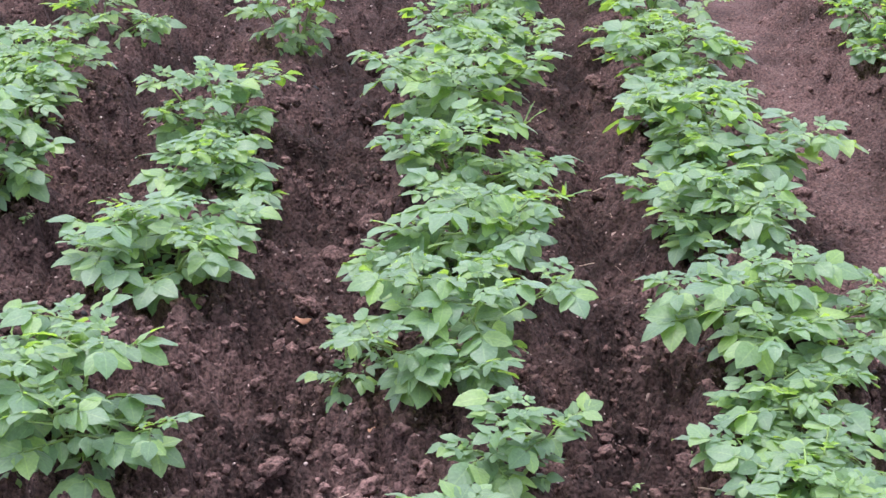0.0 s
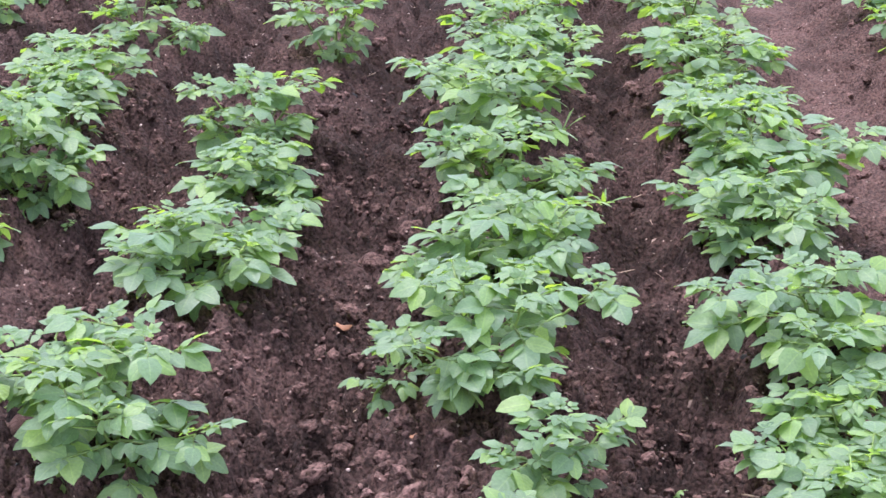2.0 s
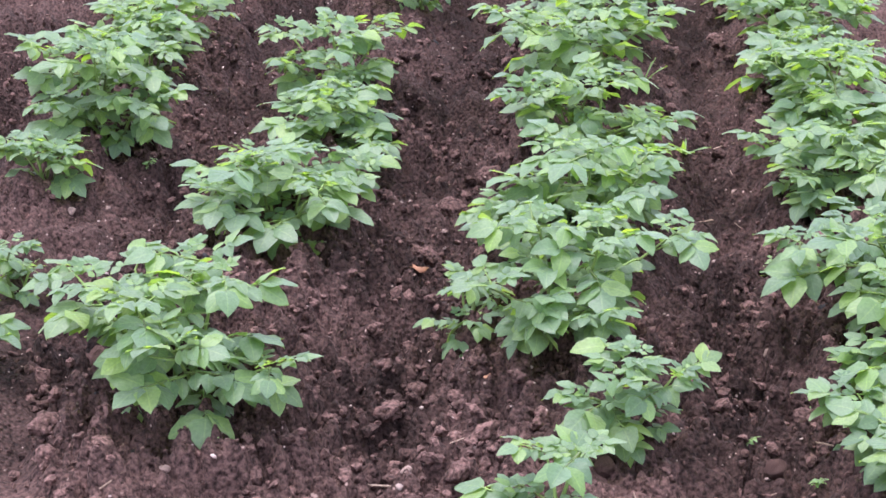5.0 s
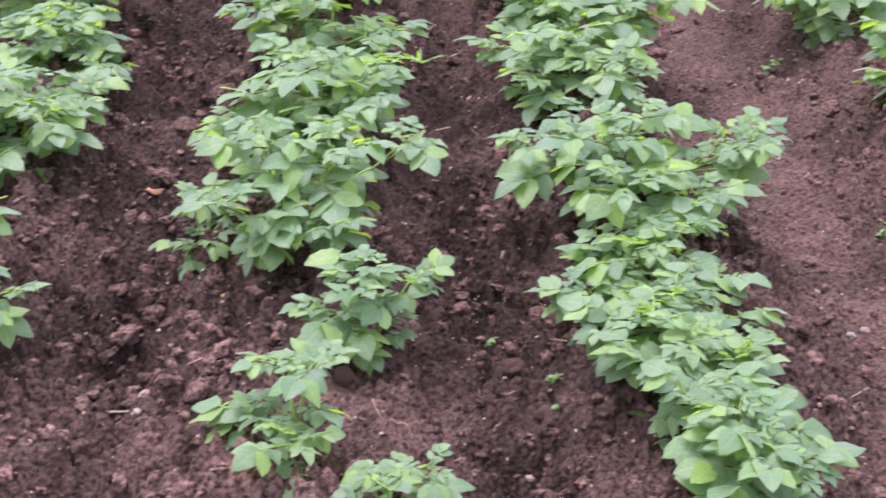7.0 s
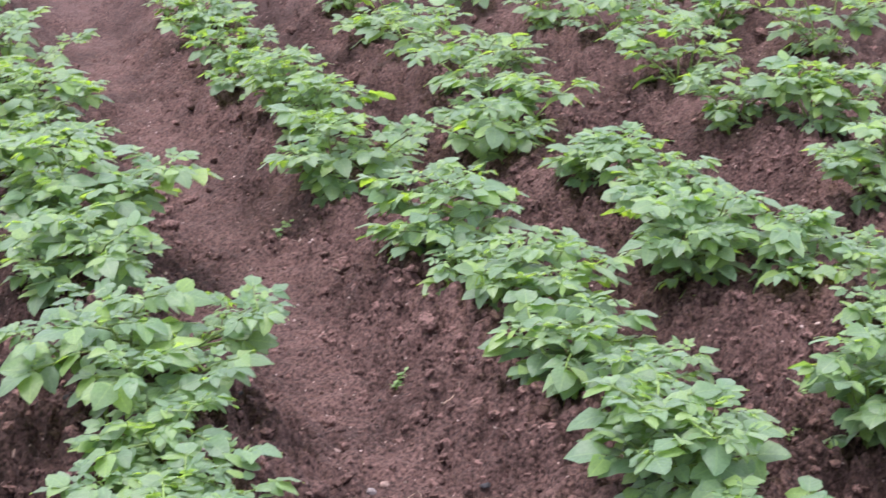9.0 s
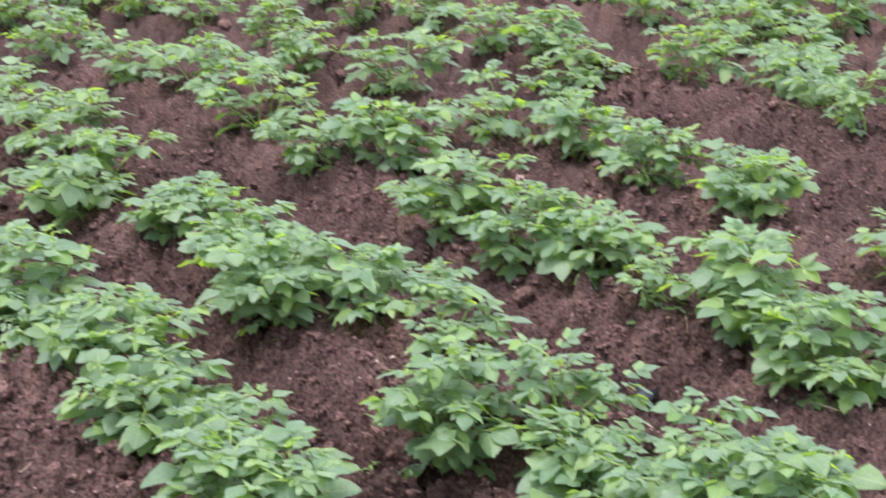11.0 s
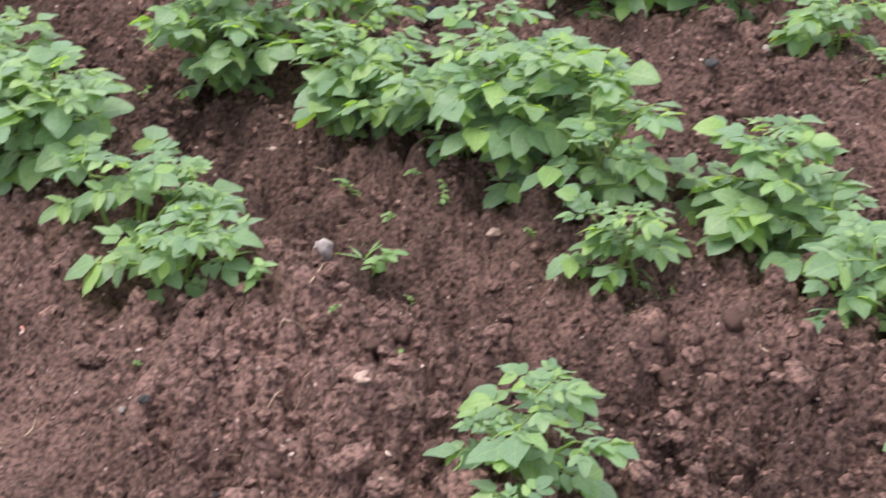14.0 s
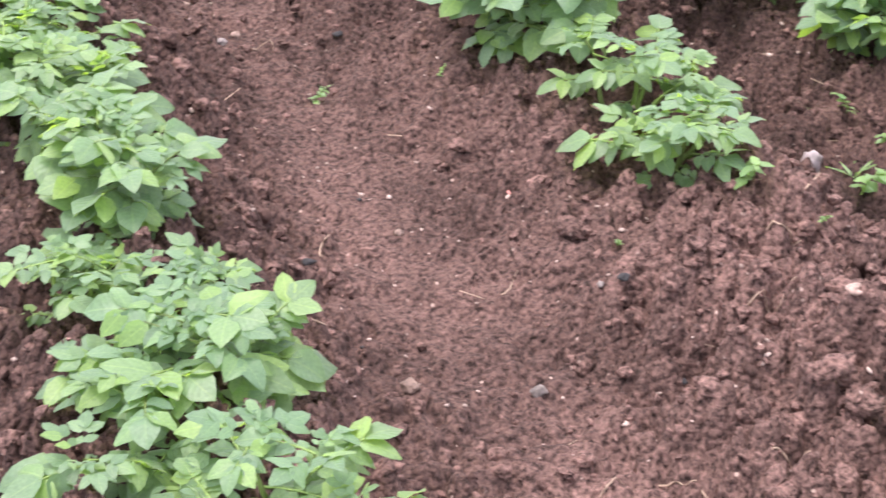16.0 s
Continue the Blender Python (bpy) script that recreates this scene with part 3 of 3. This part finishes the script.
scatter("straw_bits", 8, 500, (0.0022, 0.007), STICK, STRAW, "short dry straw and rootlets lying on soil", "straw", 0.8, 0.0, smooth=False)
scatter("charcoal_bits", 9, 160, (0.004, 0.013), CRUMB, CHAR, "small black charred bits in the soil", "charcoal", 0.5, 0.3)


# ---- single stones, clods, sticks and scraps ----
def stone(x, y, size, seed, mat, name="stone", label="small pale pinkish stone lying on the soil", category="stone", flat=0.6, lift=0.0):
    rng = random.Random(seed)
    bm = bmesh.new()
    bmesh.ops.create_icosphere(bm, subdivisions=3, radius=0.42 * size)
    off = Vector((rng.uniform(0, 50), rng.uniform(0, 50), rng.uniform(0, 50)))
    stretch = Vector((rng.uniform(0.85, 1.25), rng.uniform(0.75, 1.0), flat * rng.uniform(0.85, 1.2)))
    for v in bm.verts:
        v.co *= 1 + 0.45 * noise.noise(v.co * (2.6 / size) + off) + 0.25 * noise.noise(v.co * (6.0 / size) + off) + 0.12 * noise.noise(v.co * (14.0 / size) + off)
        v.co = v.co * stretch
    for f in bm.faces:
        f.smooth = True
    me = bpy.data.meshes.new(name)
    bm.to_mesh(me)
    bm.free()
    me.materials.append(mat)
    if mat == CLOD:
        set_paleness(me, np.full(len(me.vertices), x), np.full(len(me.vertices), y))
    ob = new(name, me)
    ob.matrix_basis = pose(x, y, ground_at(x, y) + 0.2 * size * flat + lift, rng.uniform(-12, 12), rng.uniform(-12, 12), rng.uniform(0, 360))
    return tagged(ob, label, category)


STONES = [(-0.30, 2.87, 0.024), (0.29, 4.14, 0.031), (-1.26, 3.7, 0.037), (-0.74, 2.52, 0.02), (-0.35, 2.58, 0.026), (-0.42, 2.71, 0.017), (-1.16, 3.67, 0.019), (-1.26, 3.97, 0.028), (-0.5, 2.55, 0.018),
          (-0.96, 5.88, 0.031), (0.11, 2.36, 0.022), (0.26, 2.37, 0.017), (0.29, 3.17, 0.028), (0.9, 3.1, 0.018), (0.89, 5.27, 0.051), (3.28, 4.06, 0.049), (3.23, 4.43, 0.043), (2.27, 2.05, 0.027),
          (1.88, 1.91, 0.028), (2.80, 2.08, 0.036), (1.33, 1.53, 0.028), (0.83, 1.77, 0.028), (0.97, 2.16, 0.019), (0.82, 1.51, 0.013), (0.94, 2.9, 0.022), (-0.44, 3.55, 0.019), (-0.51, 3.73, 0.016),
          (-0.4, 3.8, 0.018)]
for k, (x, y, size) in enumerate(STONES):
    tagged(stone(x, y, size, 300 + k, STONE), group="pale stones on the soil")
for k, (x, y, size) in enumerate([(0.99, 1.71, 0.023), (1.14, 1.83, 0.013), (0.91, 2.89, 0.02), (2.73, 2.07, 0.029), (2.8, 1.77, 0.035), (0.91, 4.0, 0.026)]):
    stone(x, y, size, 340 + k, CHALK, "stone", "light grey stone half sunk in the soil", "stone", 0.8)
stone(1.665, 2.09, 0.040, 339, plain_material("lilac_stone", (0.36, 0.31, 0.325), 0.85, 0.3, 90.0), "stone", "upright lilac-grey stone beside a hollow in the soil", "stone", 1.15, 0.012)
CLODS = [(-0.4, 3.97, 0.11), (-0.32, 4.08, 0.078), (1.21, 1.87, 0.07), (1.28, 2.02, 0.044), (-0.38, 2.99, 0.054), (-0.33, 2.44, 0.045), (-0.99, 2.68, 0.073), (2.4, 1.85, 0.057), (1.7, 1.69, 0.047),
          (0.23, 3.36, 0.048)]
for k, (x, y, size) in enumerate(CLODS):
    stone(x, y, size, 360 + k, CLOD, "soil_clod", "large dark clod of damp tilled soil", "soil clod", 0.6)
for k, (x, y, size) in enumerate([(1.26, 2.32, 0.019), (0.8, 2.09, 0.02), (0.77, 1.85, 0.021), (-0.49, 2.68, 0.031), (1.17, 1.82, 0.019), (2.59, 2.09, 0.032), (1.1, 2.79, 0.022)]):
    stone(x, y, size, 380 + k, CHAR, "charcoal", "black charred lump in the soil", "charcoal", 0.45)
stone(1.16, 2.18, 0.018, 391, plain_material("red_scrap", (0.48, 0.20, 0.18), 0.6, 0.2), "red_fragment", "small faded red fragment lying on the soil", "fragment", 0.5)


def stick(x, y, length, heading, seed, mat=STRAW, name="dry_stalk", label="thin dry pale stalk lying on the soil"):
    rng = random.Random(seed)
    path = []
    for k in range(9):
        s = (k / 8 - 0.5) * length
        bend = 0.10 * length * math.sin(5 * k / 8 + seed)
        px = x + s * math.cos(heading) - bend * math.sin(heading)
        py = y + s * math.sin(heading) + bend * math.cos(heading)
        path.append((px - x, py - y, ground_at(px, py) - ground_at(x, y) + 0.004))
    pts, faces = tube(path, [0.0012 * (1.2 - 0.08 * k) for k in range(9)], 5)
    ob = new(name, poly_mesh(name, [(pts, faces, None, 0)], (mat,)))
    ob.matrix_basis = pose(x, y, ground_at(x, y))
    return tagged(ob, label, "dry stalk", "dry stalks on the soil")


STALKS = [(1.17, 1.4, 0.046, -0.3), (1.07, 1.48, 0.046, -0.7), (1.28, 1.28, 0.057, -0.2), (1.57, 1.4, 0.058, -1.0), (0.99, 1.5, 0.04, 0.1), (1.54, 1.29, 0.088, -1.3), (1.3, 1.66, 0.061, -0.5), (0.85, 2.16, 0.067, 1.2), (1.17, 3.17, 0.08, 0.9),
          (1.4, 3.48, 0.061, 0.6), (0.05, 2.46, 0.073, -0.7), (0.96, 2.82, 0.072, -1.0), (-0.55, 2.66, 0.091, 0.2), (2.65, 2.91, 0.061, 1.3), (1.6, 1.29, 0.058, 0.1), (1.4, 1.78, 0.051, -0.4), (1.07, 1.97, 0.046, 0.5)]
for k, (x, y, length, heading) in enumerate(STALKS):
    stick(x, y, length, heading, k)


def flake(x, y, size, seed, mat, name, label, category):
    """A thin curled scrap with a torn outline."""
    rng = random.Random(seed)
    pts, faces, rings = [], [], 12
    for lift in (0.0, 0.0015):
        pts.append((0, 0, 0.10 * size + lift))
        for k in range(rings):
            a = 2 * math.pi * k / rings
            r = size * 0.5 * rng.uniform(0.6, 1.1) if lift == 0 else math.hypot(pts[k + 1][0], pts[k + 1][1] / 0.6)
            px, py = r * math.cos(a), 0.6 * r * math.sin(a)
            pts.append((px, py, 0.9 * px * px / size + 0.08 * size * math.sin(3 * a + seed) + lift))
    n = rings + 1
    for k in range(rings):
        a, b = 1 + k, 1 + (k + 1) % rings
        faces += [(0, b, a), (n, n + a, n + b), (a, b, n + b, n + a)]
    ob = new(name, poly_mesh(name, [(pts, faces, None, 0)], (mat,)))
    ob.matrix_basis = pose(x, y, ground_at(x, y) + 0.004, rng.uniform(-15, 15), rng.uniform(-15, 15), rng.uniform(0, 360))
    return tagged(ob, label, category)


flake(2.46, 2.82, 0.12, 3, PLASTIC, "plastic_scrap", "torn scrap of black plastic in a furrow", "plastic scrap")
flake(-0.24, 2.90, 0.034, 4, DEADLEAF, "dead_leaf", "curled orange-brown dead leaf on the soil", "dead leaf")
flake(-0.43, 3.50, 0.045, 5, DEADLEAF, "dead_leaf", "curled orange-brown dead leaf on the soil", "dead leaf")


# ---- weeds between the rows ----
def small_leaf_mesh(seed, slim):
    rng = random.Random(seed)
    return poly_mesh("leaf", [(*leaflet(rng, 1.0, slim, 0.5, 0.3, 4), 0)], (WEED,))


ROUND, BLADE = [small_leaf_mesh(70 + k, 0.62) for k in range(3)], [small_leaf_mesh(80 + k, 0.14) for k in range(3)]


def weed(x, y, size, seed, grassy=False):
    rng = random.Random(seed)
    base = new("weed_seedling")
    base.matrix_basis = pose(x, y, ground_at(x, y) - 0.002, 0, 0, rng.uniform(0, 360))
    tall, bow = size * (0.25 if grassy else 0.6), size * (0.15 if grassy else 0.45)
    def at(s):
        return Vector((bow * s * s, 0.05 * size * math.sin(5 * s), tall * (1.3 * s - 0.3 * s * s)))
    pts, faces = tube([tuple(at(k / 5)) for k in range(6)], [0.0016 - 0.00015 * k for k in range(6)], 5)
    part("stem", poly_mesh("stem", [(pts, faces, None, 0)], (STEM,)), base)
    for k in range(6 if grassy else 11):
        s = 0.0 if grassy else 0.1 + 0.9 * k / 10
        long = size * (rng.uniform(0.6, 1.0) if grassy else rng.uniform(0.24, 0.38) * (1.1 - 0.4 * s))
        aim = 137 * k if grassy else 180 * (k % 2) + 60 * (k // 2)
        m = Matrix.Translation(at(s)) @ pose(0, 0, 0, 0, 0, aim + rng.uniform(-25, 25)) @ pose(0, 0, 0, rng.uniform(20, 65) if grassy else rng.uniform(-15, 30), rng.uniform(-20, 20), 0) @ Matrix.Scale(long, 4)
        part("leaf", rng.choice(BLADE if grassy else ROUND), base, m)
    return tagged(base, "thin grassy weed growing in the soil" if grassy else "small pale green weed seedling in the soil", "weed", "weeds between the rows")


SEEDLINGS = [(1.67, 1.96, 0.10), (1.81, 2.10, 0.05), (1.87, 2.09, 0.055), (1.85, 2.00, 0.05), (1.80, 2.19, 0.06), (1.78, 2.27, 0.035), (1.41, 1.91, 0.09), (1.53, 1.71, 0.05), (1.90, 1.84, 0.03),
             (1.44, 1.69, 0.025), (1.22, 1.93, 0.026), (1.19, 2.52, 0.03), (0.99, 2.60, 0.05), (1.37, 1.61, 0.02), (1.72, 1.92, 0.025), (1.94, 1.56, 0.02), (1.46, 1.78, 0.025), (1.80, 2.86, 0.05),
             (1.74, 2.81, 0.05), (3.45, 3.46, 0.06), (1.10, 4.42, 0.07), (1.09, 3.31, 0.06), (1.18, 3.30, 0.04), (-1.14, 3.94, 0.05), (0.32, 3.55, 0.06), (0.32, 2.62, 0.05), (0.33, 2.88, 0.05),
             (0.22, 2.78, 0.04), (0.32, 2.55, 0.04), (3.38, 2.38, 0.09), (2.49, 3.31, 0.04), (2.98, 1.96, 0.055)]
for k, (x, y, size) in enumerate(SEEDLINGS):
    weed(x, y, size, 500 + k)
for k, (x, y, size) in enumerate([(0.17, 4.33, 0.09), (0.07, 4.79, 0.09), (1.83, 2.9, 0.05), (1.69, 2.01, 0.05)]):
    weed(x, y, size, 540 + k, True)


# ---- the larger clods of the near soil, one by one ----
def clod_mesh(seed):
    rs = np.random.RandomState(seed)
    pts, faces = LUMP
    bumps = 1 + 0.30 * rs.uniform(-1, 1, (len(pts), 1)) + 0.25 * np.sin(2.3 * pts @ rs.uniform(-1, 1, (3, 1)) + seed)
    me = mesh_from("soil_clod", pts * bumps * np.array([1.0, 0.85, 0.72]), faces, CLOD)
    me.attributes.new("paleness", "FLOAT", "POINT").data.foreach_set("value", np.full(len(pts), 0.06, dtype=np.float32))
    return me


CLOD_SHAPES = [clod_mesh(900 + k) for k in range(12)]
rng, placed = random.Random(77), 0
while placed < 230:
    x, y = rng.uniform(-1.2, 3.1), 1.15 + 2.6 * rng.random() ** 1.2
    if x < -0.38 * y or x > 1.45 * y or rng.random() < float(trodden(np.array([x]), np.array([y]))[0]) + 0.1:
        continue
    size = 0.009 + 0.013 * rng.random() ** 2
    part("soil_clod", rng.choice(CLOD_SHAPES), GROUND, pose(x, y, ground_at(x, y) + 0.05 * size, rng.uniform(-25, 25), rng.uniform(-25, 25), rng.uniform(0, 360)) @ Matrix.Scale(size, 4))
    placed += 1
